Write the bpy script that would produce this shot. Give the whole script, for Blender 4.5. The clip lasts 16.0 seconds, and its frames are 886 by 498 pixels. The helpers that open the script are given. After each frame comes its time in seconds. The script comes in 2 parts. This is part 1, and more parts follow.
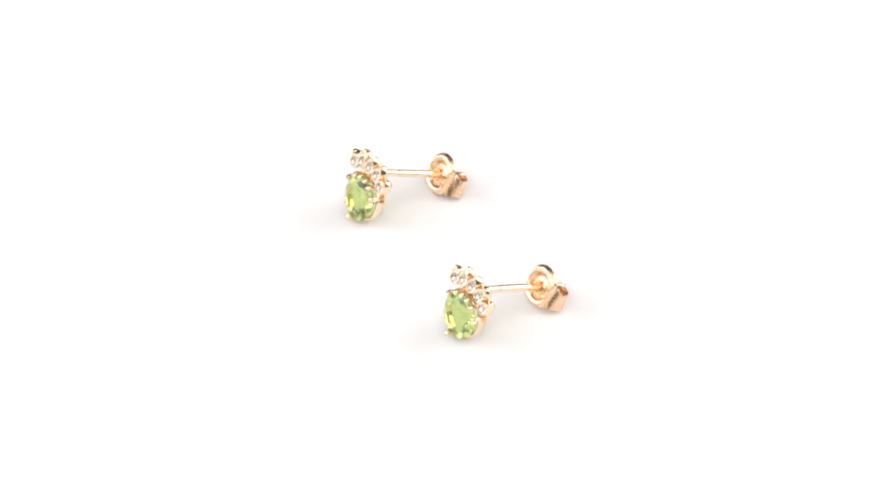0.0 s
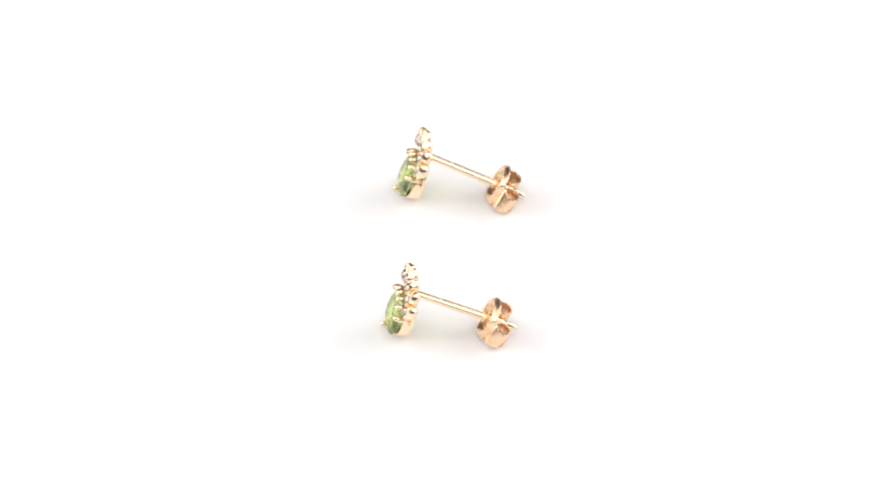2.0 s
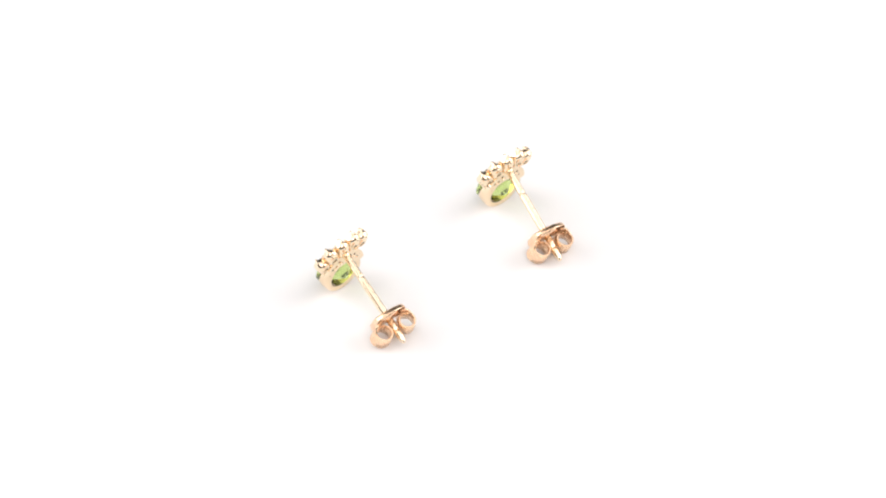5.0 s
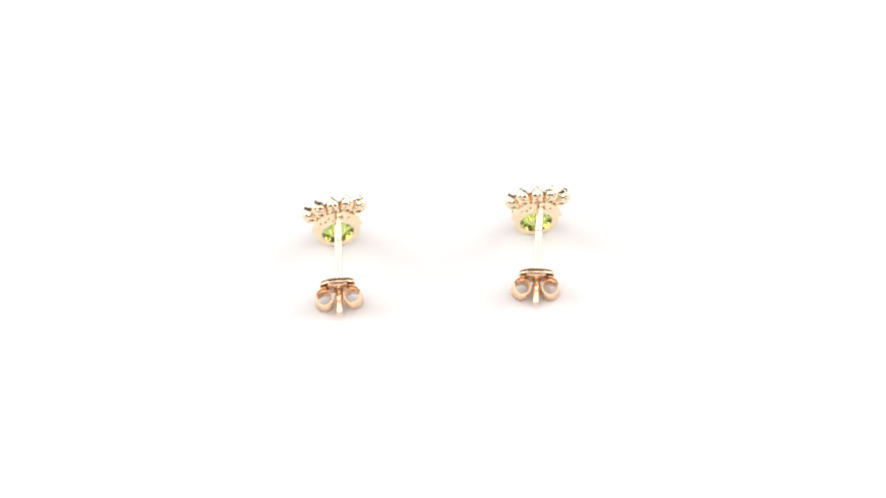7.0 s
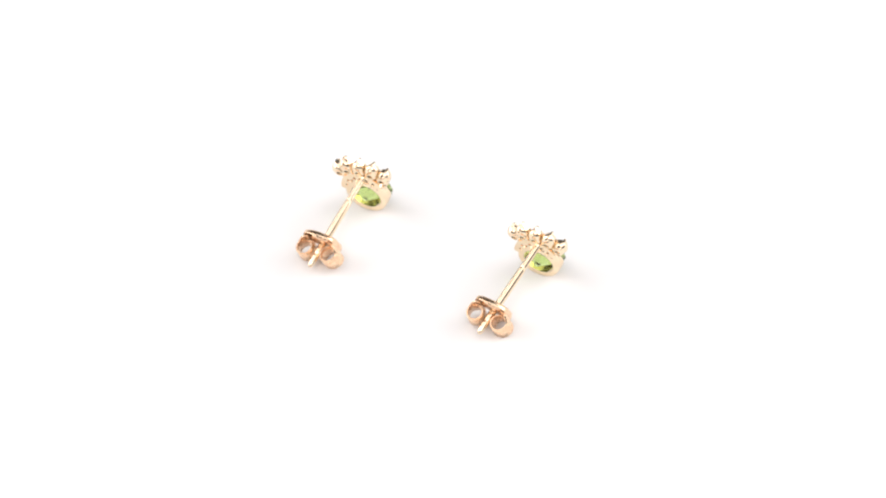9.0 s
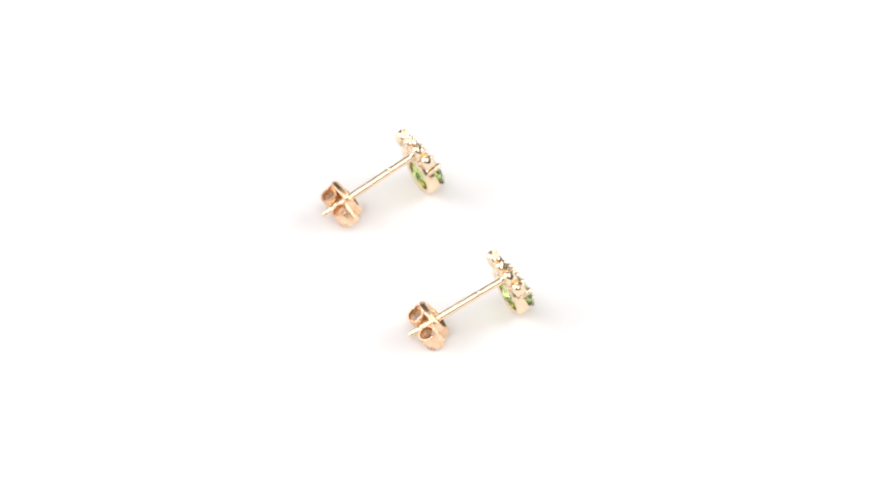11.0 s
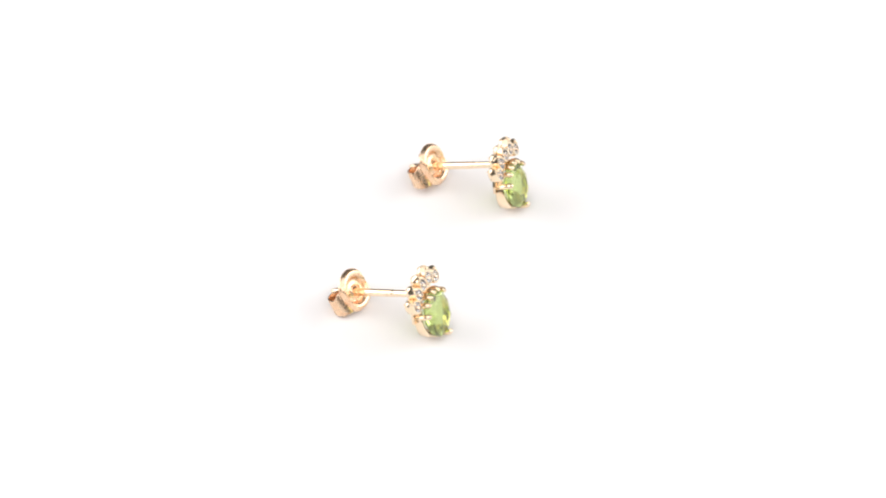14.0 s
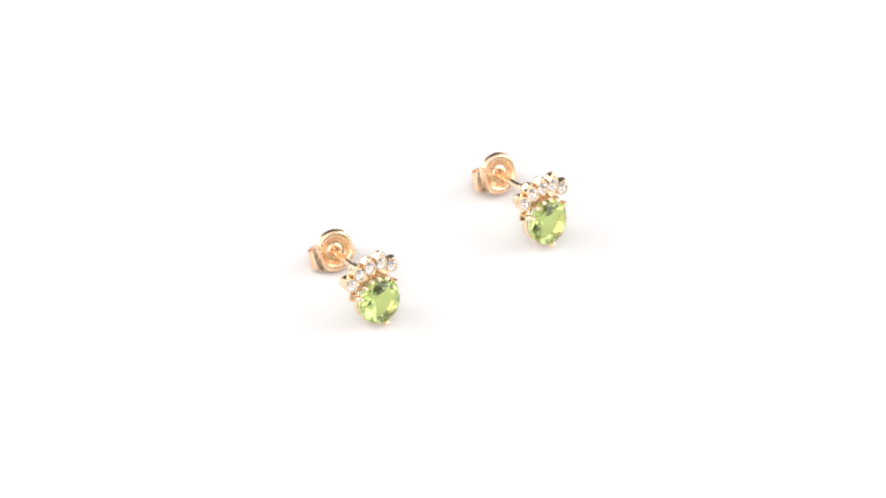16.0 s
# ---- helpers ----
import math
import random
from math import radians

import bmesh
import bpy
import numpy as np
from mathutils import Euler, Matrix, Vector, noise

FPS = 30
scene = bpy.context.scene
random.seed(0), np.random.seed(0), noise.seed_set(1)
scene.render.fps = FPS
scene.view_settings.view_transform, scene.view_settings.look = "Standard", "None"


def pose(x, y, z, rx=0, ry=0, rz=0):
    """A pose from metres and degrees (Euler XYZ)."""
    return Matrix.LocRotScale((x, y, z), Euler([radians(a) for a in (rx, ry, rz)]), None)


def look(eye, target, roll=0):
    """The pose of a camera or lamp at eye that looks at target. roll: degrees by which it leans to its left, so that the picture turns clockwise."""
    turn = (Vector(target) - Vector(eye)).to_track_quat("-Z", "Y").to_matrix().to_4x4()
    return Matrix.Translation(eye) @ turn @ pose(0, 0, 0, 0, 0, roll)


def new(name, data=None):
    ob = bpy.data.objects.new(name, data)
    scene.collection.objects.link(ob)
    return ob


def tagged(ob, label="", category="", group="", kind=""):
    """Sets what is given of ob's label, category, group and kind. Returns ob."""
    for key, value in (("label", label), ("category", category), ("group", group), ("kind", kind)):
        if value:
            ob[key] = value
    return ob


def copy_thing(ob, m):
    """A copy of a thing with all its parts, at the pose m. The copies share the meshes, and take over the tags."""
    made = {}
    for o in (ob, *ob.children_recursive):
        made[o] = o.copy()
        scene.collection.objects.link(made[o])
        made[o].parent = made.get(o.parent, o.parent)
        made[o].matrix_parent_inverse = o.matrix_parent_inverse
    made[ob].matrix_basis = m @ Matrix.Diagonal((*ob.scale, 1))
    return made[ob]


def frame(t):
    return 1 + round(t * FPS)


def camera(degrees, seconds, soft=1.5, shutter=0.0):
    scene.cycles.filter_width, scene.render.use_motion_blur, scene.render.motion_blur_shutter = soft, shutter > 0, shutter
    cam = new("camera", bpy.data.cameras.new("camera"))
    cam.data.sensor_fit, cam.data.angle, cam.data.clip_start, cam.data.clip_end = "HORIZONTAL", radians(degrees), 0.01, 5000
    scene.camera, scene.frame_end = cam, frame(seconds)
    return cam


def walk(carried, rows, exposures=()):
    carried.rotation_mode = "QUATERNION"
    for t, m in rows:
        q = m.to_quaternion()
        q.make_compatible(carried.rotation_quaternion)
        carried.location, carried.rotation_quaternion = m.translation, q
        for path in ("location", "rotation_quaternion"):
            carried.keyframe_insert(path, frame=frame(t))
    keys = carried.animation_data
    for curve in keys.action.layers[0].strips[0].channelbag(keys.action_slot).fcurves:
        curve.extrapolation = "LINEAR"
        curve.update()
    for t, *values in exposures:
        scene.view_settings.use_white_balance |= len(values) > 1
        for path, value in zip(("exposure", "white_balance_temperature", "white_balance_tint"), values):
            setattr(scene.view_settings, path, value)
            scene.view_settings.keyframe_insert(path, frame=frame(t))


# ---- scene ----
# one unit of the jewellery's drawing, in metres (round stone 5 mm across, post 11 mm long)
U = 0.0011
GROUND = 2.306           # height of the table top in drawing units
TURN = 16.696            # degrees a second, clockwise seen from above

cam = camera(10.053, 16.0, soft=1.95)
cam.data.dof.use_dof = True
cam.data.dof.focus_distance = 0.508
cam.data.dof.aperture_fstop = 45
EYE = (0.195 * U, -339.99 * U, (323.58 - GROUND) * U)
AIM = (0.195 * U, 1.794 * U, (2.050 - GROUND) * U)
LEVEL = -1.83            # the tripod head leans a little
walk(cam, [(0.0, look(EYE, AIM, LEVEL)), (16.0, look(EYE, AIM, LEVEL))])

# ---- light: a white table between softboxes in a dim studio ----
scene.view_settings.exposure = 0.055
world = bpy.data.worlds.new("studio")
scene.world = world
world.use_nodes = True
world.node_tree.nodes["Background"].inputs["Color"].default_value = (1.0, 0.985, 0.97, 1)
world.node_tree.nodes["Background"].inputs["Strength"].default_value = 0.12


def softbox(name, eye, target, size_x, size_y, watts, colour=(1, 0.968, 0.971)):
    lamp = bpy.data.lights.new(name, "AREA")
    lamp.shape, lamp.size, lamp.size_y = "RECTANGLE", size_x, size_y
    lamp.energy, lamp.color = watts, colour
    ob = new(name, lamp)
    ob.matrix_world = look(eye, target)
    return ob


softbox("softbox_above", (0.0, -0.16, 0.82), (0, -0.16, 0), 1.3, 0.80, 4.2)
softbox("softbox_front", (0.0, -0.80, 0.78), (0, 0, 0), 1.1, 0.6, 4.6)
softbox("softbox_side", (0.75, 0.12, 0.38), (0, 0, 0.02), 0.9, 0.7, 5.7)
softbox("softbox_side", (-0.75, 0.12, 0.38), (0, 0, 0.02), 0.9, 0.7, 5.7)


# ---- materials ----
def material(name):
    mat = bpy.data.materials.new(name)
    mat.use_nodes = True
    return mat, mat.node_tree.nodes, mat.node_tree.links, mat.node_tree.nodes["Principled BSDF"]


def gold(name, light, deep, rough):
    """Polished gold with faint drawing marks and slightly uneven alloy colour."""
    mat, nodes, links, bsdf = material(name)
    place = nodes.new("ShaderNodeTexCoord")
    big = nodes.new("ShaderNodeTexNoise")
    big.inputs["Scale"].default_value = 900
    big.inputs["Detail"].default_value = 3
    ramp = nodes.new("ShaderNodeValToRGB")
    ramp.color_ramp.elements[0].position, ramp.color_ramp.elements[0].color = 0.3, (*deep, 1)
    ramp.color_ramp.elements[1].position, ramp.color_ramp.elements[1].color = 0.7, (*light, 1)
    fine = nodes.new("ShaderNodeTexNoise")
    fine.inputs["Scale"].default_value = 5000
    bump = nodes.new("ShaderNodeBump")
    bump.inputs["Strength"].default_value = 0.06
    bump.inputs["Distance"].default_value = 0.00004
    spread = nodes.new("ShaderNodeMapRange")
    spread.inputs["To Min"].default_value, spread.inputs["To Max"].default_value = rough * 0.7, rough * 1.4
    links.new(place.outputs["Object"], big.inputs["Vector"])
    links.new(place.outputs["Object"], fine.inputs["Vector"])
    links.new(big.outputs["Fac"], ramp.inputs["Fac"])
    links.new(ramp.outputs["Color"], bsdf.inputs["Base Color"])
    links.new(fine.outputs["Fac"], bump.inputs["Height"])
    links.new(bump.outputs["Normal"], bsdf.inputs["Normal"])
    links.new(fine.outputs["Fac"], spread.inputs["Value"])
    links.new(spread.outputs["Result"], bsdf.inputs["Roughness"])
    bsdf.inputs["Metallic"].default_value = 1.0
    return mat


def gem(name, colour, ior, rough=0.0):
    """A clear cut stone; its colour varies a little inside."""
    mat, nodes, links, bsdf = material(name)
    place = nodes.new("ShaderNodeTexCoord")
    cloud = nodes.new("ShaderNodeTexNoise")
    cloud.inputs["Scale"].default_value = 500
    ramp = nodes.new("ShaderNodeValToRGB")
    ramp.color_ramp.elements[0].color = (*[c * 0.92 for c in colour], 1)
    ramp.color_ramp.elements[1].color = (*[min(1, c * 1.05) for c in colour], 1)
    links.new(place.outputs["Object"], cloud.inputs["Vector"])
    links.new(cloud.outputs["Fac"], ramp.inputs["Fac"])
    links.new(ramp.outputs["Color"], bsdf.inputs["Base Color"])
    bsdf.inputs["Roughness"].default_value = rough
    bsdf.inputs["IOR"].default_value = ior
    bsdf.inputs["Transmission Weight"].default_value = 1.0
    return mat


def white_card():
    mat, nodes, links, bsdf = material("white_table")
    place = nodes.new("ShaderNodeTexCoord")
    cloud = nodes.new("ShaderNodeTexNoise")
    cloud.inputs["Scale"].default_value = 60
    cloud.inputs["Detail"].default_value = 4
    ramp = nodes.new("ShaderNodeValToRGB")
    ramp.color_ramp.elements[0].color = (0.86, 0.855, 0.85, 1)
    ramp.color_ramp.elements[1].color = (0.88, 0.877, 0.875, 1)
    links.new(place.outputs["Object"], cloud.inputs["Vector"])
    links.new(cloud.outputs["Fac"], ramp.inputs["Fac"])
    links.new(ramp.outputs["Color"], bsdf.inputs["Base Color"])
    bsdf.inputs["Roughness"].default_value = 0.55
    bsdf.inputs["Specular IOR Level"].default_value = 0.3
    return mat


GOLD = gold("yellow_gold", (0.96, 0.80, 0.597), (0.922, 0.727, 0.505), 0.13)
# the butterfly back's gold, with the red of inner reflections put into its colour
BOUNCE_GOLD = gold("bounce_tinted_gold", (0.95, 0.72, 0.505), (0.90, 0.585, 0.375), 0.26)
PERIDOT = gem("peridot", (0.64, 0.80, 0.28), 1.52, 0.11)
DIAMOND = gem("diamond", (0.99, 0.975, 0.97), 1.8, 0.04)
DIAMOND.node_tree.nodes["Principled BSDF"].inputs["Transmission Weight"].default_value = 0.97
TABLE = white_card()

# ---- the white table ----
bm = bmesh.new()
bmesh.ops.create_cube(bm, size=1.0, matrix=Matrix.Translation((0, 0, -0.01)) @ Matrix.Diagonal((0.8, 0.8, 0.02, 1)))
bmesh.ops.bevel(bm, geom=bm.edges[:], offset=0.003, segments=3, affect="EDGES")
mesh = bpy.data.meshes.new("ground")
bm.to_mesh(mesh)
bm.free()
mesh.materials.append(TABLE)
ground = tagged(new("ground", mesh), "seamless matt white table top", "table top", kind="structure")



# ---- building blocks, in drawing units ----
def part(name, bm, mat, parent, label="", smooth=True, seat=None):
    """Links a bmesh drawn in units as one mesh under its thing; seat turns it into the thing's space."""
    if seat is not None:
        bmesh.ops.transform(bm, matrix=seat, verts=bm.verts)
    bmesh.ops.recalc_face_normals(bm, faces=bm.faces)
    bmesh.ops.scale(bm, vec=(U, U, U), verts=bm.verts)
    for f in bm.faces:
        f.smooth = smooth
    mesh = bpy.data.meshes.new(name)
    bm.to_mesh(mesh)
    bm.free()
    mesh.materials.append(mat)
    if smooth:
        mesh.set_sharp_from_angle(angle=radians(50))
    ob = new(name, mesh)
    ob.parent = parent
    if label:
        tagged(ob, label)
    return ob


def rings(bm, loops, caps=True, closed=False):
    """Skins a list of equal vertex loops; caps close both ends, closed joins the last loop to the first."""
    made = [[bm.verts.new(p) for p in loop] for loop in loops]
    pairs = list(zip(made, made[1:]))
    if closed:
        pairs.append((made[-1], made[0]))
    for a, b in pairs:
        n = len(a)
        for i in range(n):
            bm.faces.new((a[i], a[(i + 1) % n], b[(i + 1) % n], b[i]))
    if caps and not closed:
        bm.faces.new(made[0][::-1])
        bm.faces.new(made[-1])
    return made


def sweep(bm, spine, radii, n=12):
    """A round rod along a spine of points, with a radius at each."""
    pts = [Vector(p) for p in spine]
    loops = []
    for i, p in enumerate(pts):
        along = (pts[min(i + 1, len(pts) - 1)] - pts[max(i - 1, 0)]).normalized()
        side = along.cross(Vector((1, 0.03, 0.02))).normalized()
        other = along.cross(side)
        loops.append([p + (side * math.cos(a) + other * math.sin(a)) * radii[i]
                      for a in (2 * math.pi * k / n for k in range(n))])
    rings(bm, loops)


def lathe(bm, profile, n=40):
    """Turns a closed, rounded profile of (radius, y) round the y axis."""
    smooth = []
    m = len(profile)
    for i in range(m):
        p0, p1, p2, p3 = (Vector(profile[(i + j) % m]) for j in (-1, 0, 1, 2))
        for f in (0.0, 0.33, 0.67):
            smooth.append(p1 + 0.5 * f * (p2 - p0 + f * (2 * p0 - 5 * p1 + 4 * p2 - p3 + f * (3 * (p1 - p2) + p3 - p0))))
    loops = [[(r * math.cos(a), y, r * math.sin(a)) for a in (2 * math.pi * k / n for k in range(n))] for r, y in smooth]
    rings(bm, loops, closed=True)


def cut_stone(bm, cx, cz, half_x, half_z, girdle, crown, depth, table=0.58, keel=0.55, slope=0.48, culet=0.10):
    """A brilliant-cut stone that faces -y: table, crown, girdle and pavilion facets."""
    def ring(count, r, y, turn=0.0):
        for k in range(count):
            a = 2 * math.pi * (k + turn) / count
            bm.verts.new((cx + half_x * r * math.cos(a), y, cz + half_z * r * math.sin(a)))
    ring(8, table, girdle - crown, 0.5)
    ring(8, 0.84, girdle - crown * 0.62)
    ring(16, 1.0, girdle - 0.03 * half_x, 0.5)
    ring(16, 1.0, girdle + 0.03 * half_x, 0.5)
    ring(8, keel, girdle + depth * slope, 0.5)
    ring(8, culet, girdle + depth, 0.5)
    bmesh.ops.convex_hull(bm, input=bm.verts)


# ---- the stud earring: front faces -y, post runs along +y, top is +z ----
GEM_Z, GEM_X = -2.88, -0.06
GEM_HALF = (2.17, 2.17)
GIRDLE = -0.80
HEAD = pose(0.01, 0, 0.0, 1.5, 0, 5.6)      # how the head is set on the post
# the small stones: centre, and the tip of the petal above each
STONES = ((2.12, -0.30, 2.60, 0.60), (1.15, 0.35, 1.52, 1.57), (-0.06, 0.50, -0.08, 1.70),
          (-1.27, 0.35, -1.66, 1.57), (-2.29, -0.25, -2.90, 0.78))


def collet(parent, x, z, tx, tz):
    """A petal-shaped cup with a round hole, pointed away from the large stone."""
    tip_at = Vector((tx - x, 0, tz - z))
    out = tip_at.normalized()
    far = tip_at.length
    side = Vector((out.z, 0, -out.x))
    n = 32

    def plan(grow, tip, y, point=0.85):
        loop = []
        for k in range(n):
            a = 2 * math.pi * k / n
            u, v = math.cos(a), math.sin(a)
            r = grow
            if tip > grow:                     # straight sides run from the round to the point
                open_angle = math.acos(grow / tip)
                lean = min(a, 2 * math.pi - a)
                if lean < open_angle:
                    r = point * grow / math.cos(lean - open_angle) + (1 - point) * (grow + (tip - grow) * math.cos(lean) ** 1.7)
            loop.append(Vector((x, y, z)) + out * (u * r) + side * (v * r))
        return loop

    bm = bmesh.new()
    rings(bm, [plan(0.36, 0.46, 0.10, 0.0), plan(0.54, 0.76, 0.02, 0.0), plan(0.62, far * 0.90, -0.22, 0.0), plan(0.64, far * 0.97, -0.52, 0.1),
               plan(0.64, far, -0.82), plan(0.61, far * 0.97, -0.96), plan(0.50, far * 0.76, -0.97), plan(0.41, 0.46, -0.86),
               plan(0.26, 0.26, 0.06)], closed=True)
    return part("collet", bm, GOLD, parent, seat=HEAD)


def small_stone(parent, x, z, tx, tz):
    bm = bmesh.new()
    cut_stone(bm, x, z, 0.51, 0.51, -0.92, 0.18, 0.40)
    return part("diamond", bm, DIAMOND, parent, "clear brilliant-cut diamond", smooth=False, seat=HEAD)


def claw(parent, x, z, tx, tz):
    """The rounded outer claw of a small stone, at the petal's tip."""
    out = Vector((tx - x, 0, tz - z)).normalized()
    top = Vector((tx, 0, tz)) - out * 0.27
    bm = bmesh.new()
    spine = [top - out * 0.1 + Vector((0, 0.02, 0)), top - out * 0.04 + Vector((0, -0.14, 0)), top + Vector((0, -0.5, 0)),
             top + Vector((0, -0.86, 0)), top + Vector((0, -1.00, 0)) - out * 0.05, top + Vector((0, -1.10, 0)) - out * 0.14,
             top + Vector((0, -1.13, 0)) - out * 0.22]
    sweep(bm, spine, [0.08, 0.15, 0.18, 0.18, 0.16, 0.12, 0.04], 14)
    return part("claw", bm, GOLD, parent, seat=HEAD)


def prong(parent, degrees):
    """A prong that holds the round stone, at an angle from its top."""
    a = radians(degrees)
    out = Vector((math.sin(a), 0, math.cos(a)))
    rim = Vector((GEM_X, 0, GEM_Z)) + out * GEM_HALF[0]
    bm = bmesh.new()
    spine = [rim - out * 0.12 + Vector((0, 0.3, 0)), rim - out * 0.02 + Vector((0, -0.2, 0)),
             rim + out * 0.10 + Vector((0, -0.75, 0)), rim + out * 0.10 + Vector((0, -1.00, 0)),
             rim + out * 0.02 + Vector((0, -1.20, 0)), rim - out * 0.12 + Vector((0, -1.31, 0)),
             rim - out * 0.24 + Vector((0, -1.31, 0))]
    sweep(bm, spine, [0.18, 0.22, 0.25, 0.26, 0.27, 0.22, 0.06], 14)
    return part("prong", bm, GOLD, parent, seat=HEAD)


def basket(parent):
    """The round gallery band behind the stone, open at front and back."""
    n = 48
    bm = bmesh.new()
    loops = []
    for grow, y in ((-0.66, 0.57), (-0.52, 0.64), (-0.28, 0.65), (-0.15, 0.59), (-0.07, 0.38), (0.0, 0.08), (0.02, -0.30),
                    (-0.02, -0.42), (-0.12, -0.44), (-0.22, -0.32), (-0.45, 0.18)):
        # the back edge is cut aslant, deepest at the foot
        slant = 0.30 * max(0.0, y)
        loops.append([(GEM_X + (GEM_HALF[0] + grow) * math.cos(a), y - slant * (GEM_HALF[1] + grow) * math.sin(a),
                       GEM_Z + (GEM_HALF[1] + grow) * math.sin(a)) for a in (2 * math.pi * k / n for k in range(n))])
    rings(bm, loops, closed=True)
    return part("gallery_band", bm, GOLD, parent, seat=HEAD)


def bridge(parent):
    """The pierced plate under the crown on which the post is soldered."""
    bm = bmesh.new()
    cols, rows = 26, 6
    pierced = {(4, 2), (7, 3), (9, 2), (10, 3), (15, 3), (17, 2), (19, 3), (22, 2)}
    grid = []
    for k in range(cols + 1):
        a = radians(-72 + 144 * k / cols)
        s, c = math.sin(a), math.cos(a)
        reach = 2.35 + 0.85 * math.cos(a * 0.95) ** 2
        radii = [1.66 + (reach - 1.66) * j / rows for j in range(rows + 1)]
        grid.append([bm.verts.new((GEM_X + r * s, 0.63 - 0.19 * r * c, GEM_Z + r * c)) for r in radii])
    for k in range(cols):
        for j in range(rows):
            if (k, j) not in pierced:
                bm.faces.new((grid[k][j], grid[k + 1][j], grid[k + 1][j + 1], grid[k][j + 1]))
    bmesh.ops.recalc_face_normals(bm, faces=bm.faces)
    if sum(f.normal.y for f in bm.faces) < 0:
        bmesh.ops.reverse_faces(bm, faces=bm.faces)
    bmesh.ops.solidify(bm, geom=bm.faces[:], thickness=0.24)
    return part("bridge_plate", bm, GOLD, parent, seat=HEAD)


def post(parent):
    bm = bmesh.new()
    steps = ((-0.3, 0.44), (0.0, 0.43), (0.12, 0.36), (0.18, 0.355), (0.3, 0.355), (2.40, 0.36), (2.48, 0.36), (2.52, 0.355),
             (2.57, 0.32), (2.66, 0.32), (2.71, 0.375), (2.75, 0.385), (2.85, 0.385), (8.45, 0.385), (8.55, 0.38), (8.62, 0.33),
             (8.75, 0.32), (8.82, 0.35), (8.95, 0.35), (9.55, 0.33), (9.75, 0.29), (9.98, 0.21), (10.06, 0.11), (10.08, 0.03))
    sweep(bm, [(-0.32 + 0.052 * y, y, -0.25 * max(0.0, 1 - y / 9)) for y, r in steps], [0.91 * r for y, r in steps], 24)
    return part("post", bm, GOLD, parent, "polished straight gold post with notch")


CLUTCH_X, CLUTCH_Y, CLUTCH_Z = 0.14, 7.15, 0.04


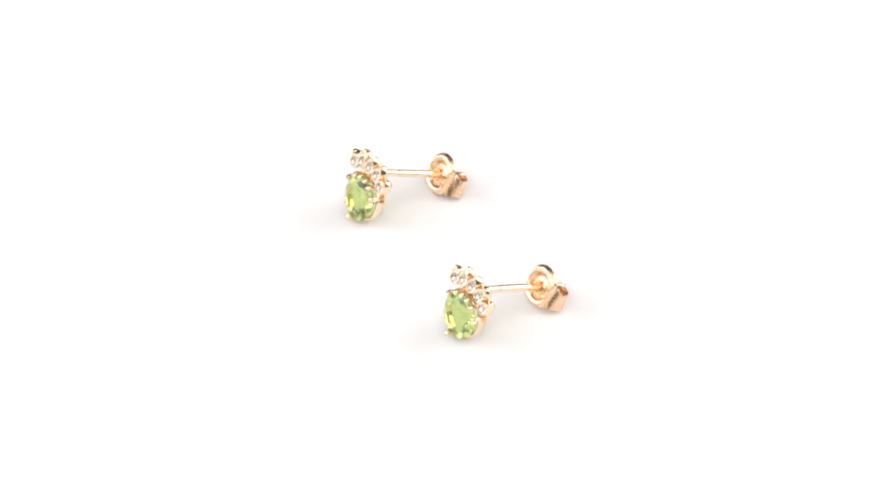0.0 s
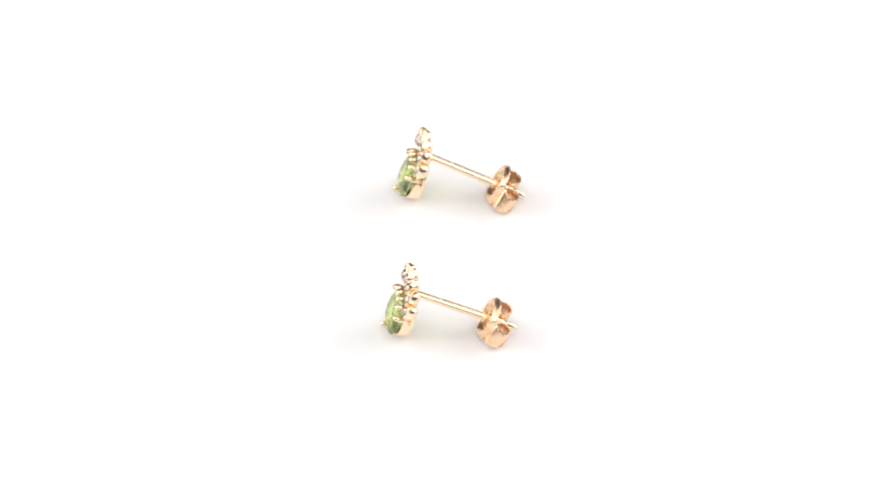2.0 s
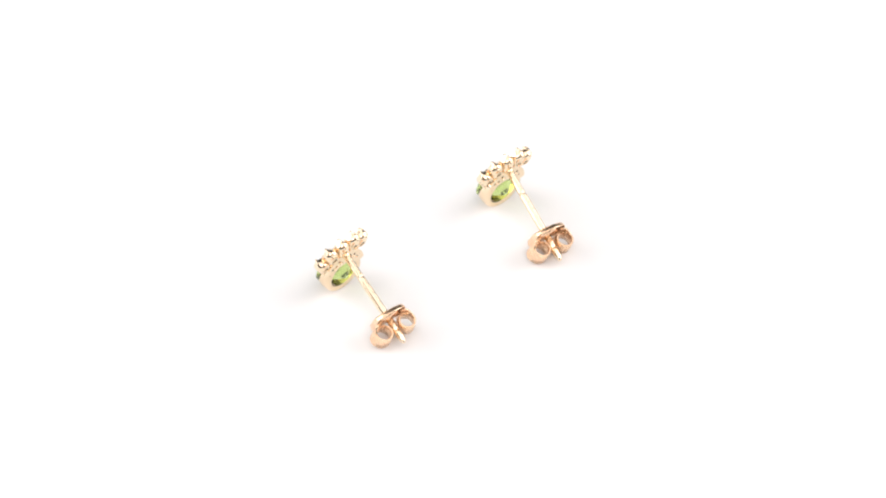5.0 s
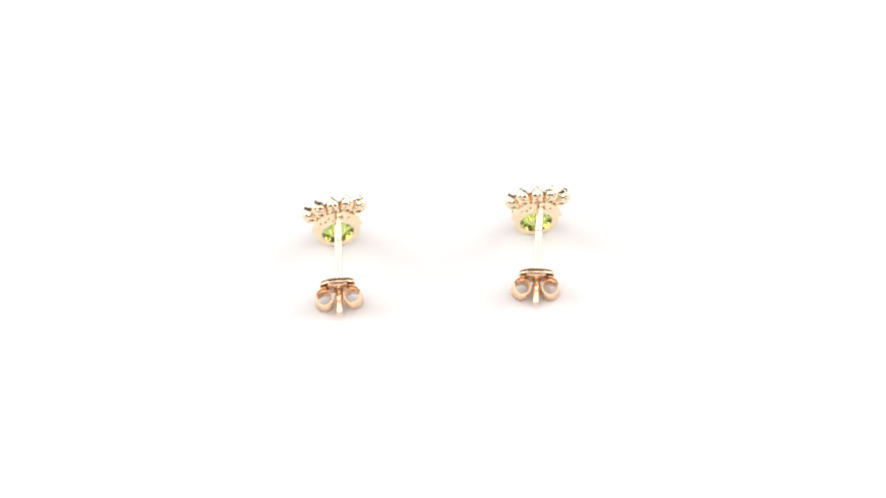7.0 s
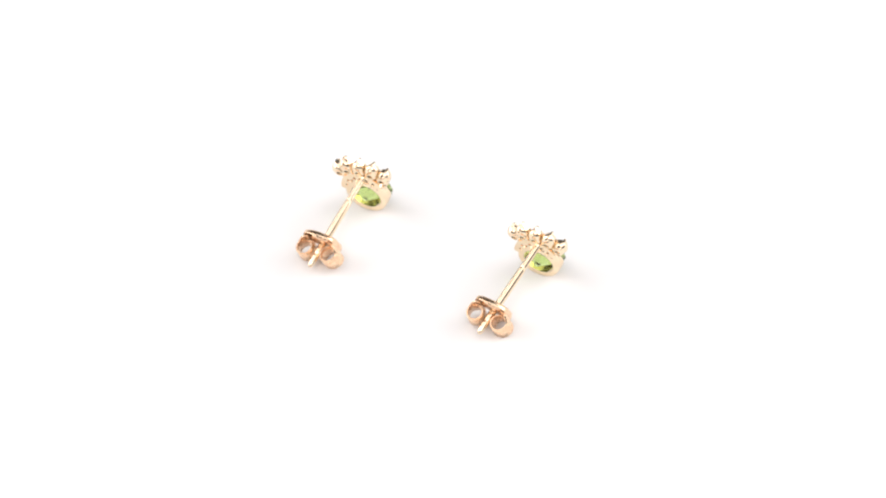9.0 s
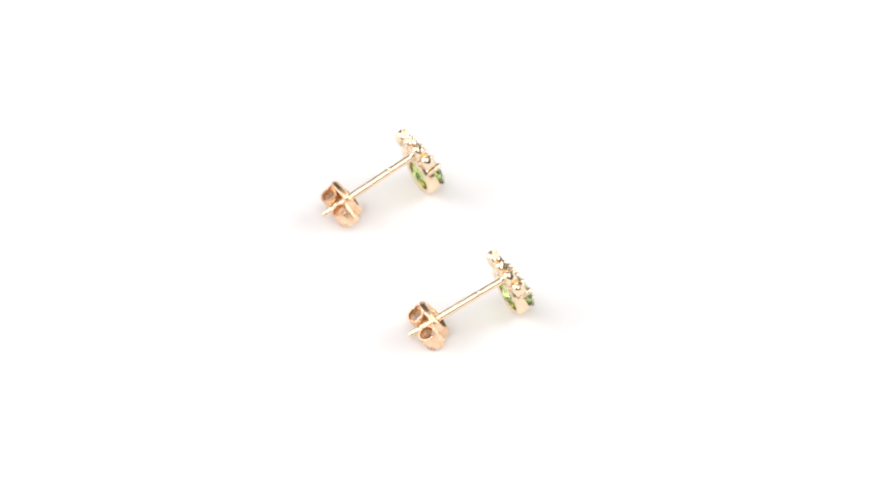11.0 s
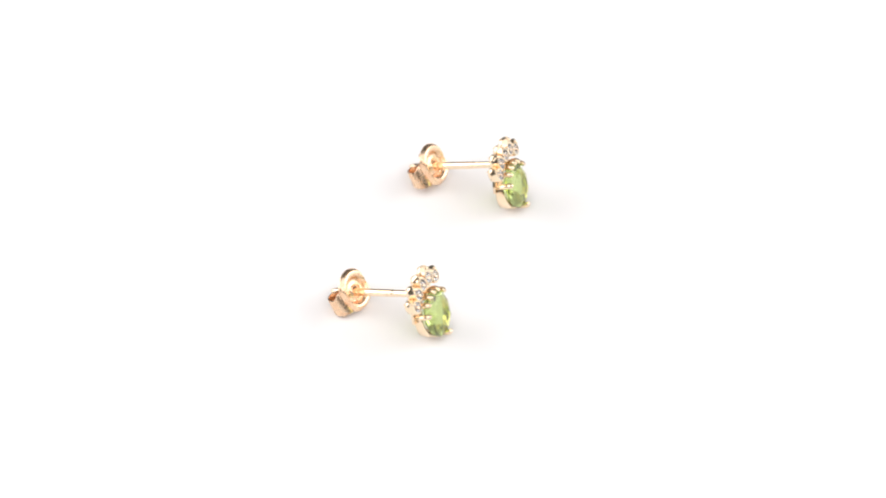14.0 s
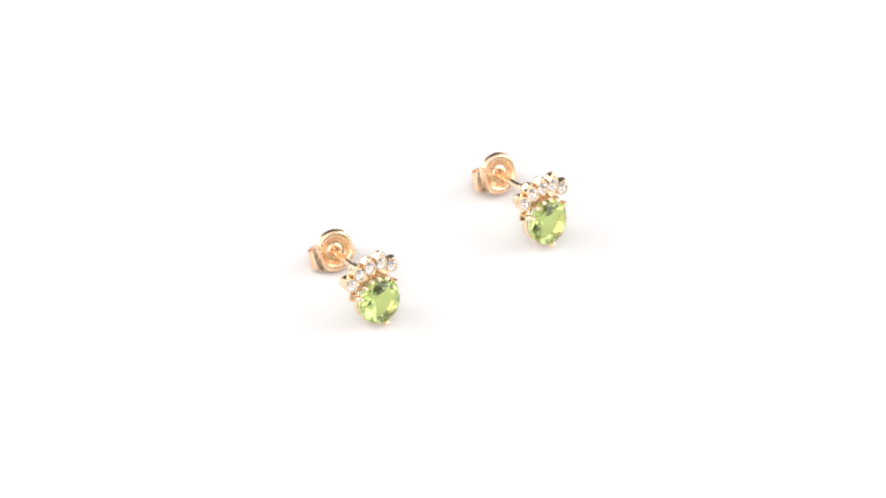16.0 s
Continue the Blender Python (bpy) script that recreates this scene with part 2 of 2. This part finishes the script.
def clutch(parent):
    """The butterfly back: a dished disc, cut straight at both sides, and two curled wings."""
    tip = pose(CLUTCH_X, CLUTCH_Y, CLUTCH_Z, -8)
    bm = bmesh.new()
    lathe(bm, [(0.37, 0.06), (0.46, 0.00), (0.57, 0.14), (0.92, 0.22), (1.10, 0.16), (1.20, 0.00), (1.33, -0.17), (1.52, -0.28),
               (1.74, -0.29), (1.92, -0.18), (2.04, 0.00), (2.09, 0.14), (2.05, 0.20), (1.93, 0.04), (1.74, -0.11), (1.54, -0.11),
               (1.40, -0.01), (1.29, 0.18), (1.12, 0.32), (0.90, 0.36), (0.5, 0.34), (0.38, 0.22)], 72)
    for v in bm.verts:
        side = 1.52 if v.co.z > 0 else 1.42
        over = abs(v.co.x) - side
        if over > 0:
            v.co.x = math.copysign(side + 0.28 * over, v.co.x)
            v.co.y += 0.45 * over
        v.co.z *= 0.90 if v.co.z < 0 else 1.0
    back = part("butterfly_back", bm, BOUNCE_GOLD, parent, "polished gold butterfly earring back, tinted red as by bounced light", seat=tip)
    bm = bmesh.new()
    for x, z, w, h in ((-0.34, -0.86, 0.10, 0.30), (-0.16, -0.94, 0.10, 0.26), (0.02, -0.84, 0.12, 0.10), (0.02, -1.02, 0.12, 0.10),
                       (0.20, -0.92, 0.10, 0.30), (0.38, -0.84, 0.10, 0.26)):
        bmesh.ops.create_cube(bm, size=1.0, matrix=Matrix.Translation((x, 0.16, z)) @ Matrix.Diagonal((w, 0.09, h, 1)))
    part("hallmark", bm, BOUNCE_GOLD, back, "tiny stamped bars", smooth=False, seat=tip)
    for s in (1, -1):
        bm = bmesh.new()
        cx, cy, r0 = 1.31, 1.36, 1.05
        line = []
        for k in range(85):
            a = radians(-100 + 420 * k / 84)
            r = r0 - 0.19 * min(1.0, k / 50)      # the curl winds inwards
            line.append((cx + r * math.cos(a), cy + r * math.sin(a)))
        loops = []
        for k, (x, y) in enumerate(line):
            x0, y0 = line[max(k - 1, 0)]
            x1, y1 = line[min(k + 1, len(line) - 1)]
            along = Vector((x1 - x0, y1 - y0)).normalized()
            nx, ny = along.y, -along.x
            f = k / (len(line) - 1)
            wide = max(0.0, 1 - f / 0.29)      # the strip broadens into the disc
            ear = min(1.0, max(0.0, 1 - (f - 0.10) / 0.10))      # and ends above in a blunt corner
            low, high = -1.02 - 0.34 * wide, 0.52 + 0.50 * ear
            top = lambda d: (1.23 + 0.9 * (x - nx * d - cx), 1.33 + 0.92 * (y - ny * d - cy))
            foot = lambda d: (x - nx * d, y - ny * d - 0.15)
            loops.append([(s * at(d)[0], at(d)[1], z) for at, d, z in
                          ((foot, 0.03, low - 0.03), (foot, 0.17, low - 0.03), (foot, 0.20, low), (top, 0.20, high - 0.04),
                           (top, 0.17, high), (top, 0.03, high), (top, 0, high - 0.04), (foot, 0, low))])
        rings(bm, loops)
        part("scroll", bm, BOUNCE_GOLD, back, seat=pose(CLUTCH_X, CLUTCH_Y, CLUTCH_Z))
    return back


def stud_earring():
    thing = new("stud_earring")
    thing.empty_display_size = 0.002
    post(thing)
    basket(thing)
    bridge(thing)
    bm = bmesh.new()
    cut_stone(bm, GEM_X, GEM_Z, *GEM_HALF, GIRDLE, 0.60, 1.78, 0.54, 0.62, 0.52, 0.10)
    part("peridot", bm, PERIDOT, thing, "round faceted apple-green peridot", smooth=False, seat=HEAD)
    for where in STONES:
        collet(thing, *where)
        small_stone(thing, *where)
        claw(thing, *where)
    for a in (-60, -32, -10.6, 10.6, 32, 60, 183):
        prong(thing, a)
    clutch(thing)
    return tagged(thing, "gold stud earring, round green peridot, diamond crown, lying on white table",
                  "earring", group="pair of stud earrings")


# root of the post (units) and its heading, pitch and roll at the start
PLACES = (((-5.859, 7.107, 7.180), (295.19, -24.64, -3.41)),
          ((3.190, -9.354, 7.265), (300.11, -23.46, 4.27)))


def placed(at, turn, t):
    x, y, z = at
    rz, rx, ry = turn
    lie = pose(0, 0, 0, 0, 0, rz) @ pose(0, 0, 0, rx) @ pose(0, 0, 0, 0, ry)
    return pose(0, 0, 0, 0, 0, -TURN * t) @ pose(x * U, y * U, (z - GROUND) * U) @ lie


first = stud_earring()
second = copy_thing(first, placed(*PLACES[1], 0.0))


def motions():
    """Both earrings ride round on the slowly turning table."""
    for thing, (at, turn) in zip((first, second), PLACES):
        walk(thing, [(k * 0.1, placed(at, turn, k * 0.1)) for k in range(161)])


motions()
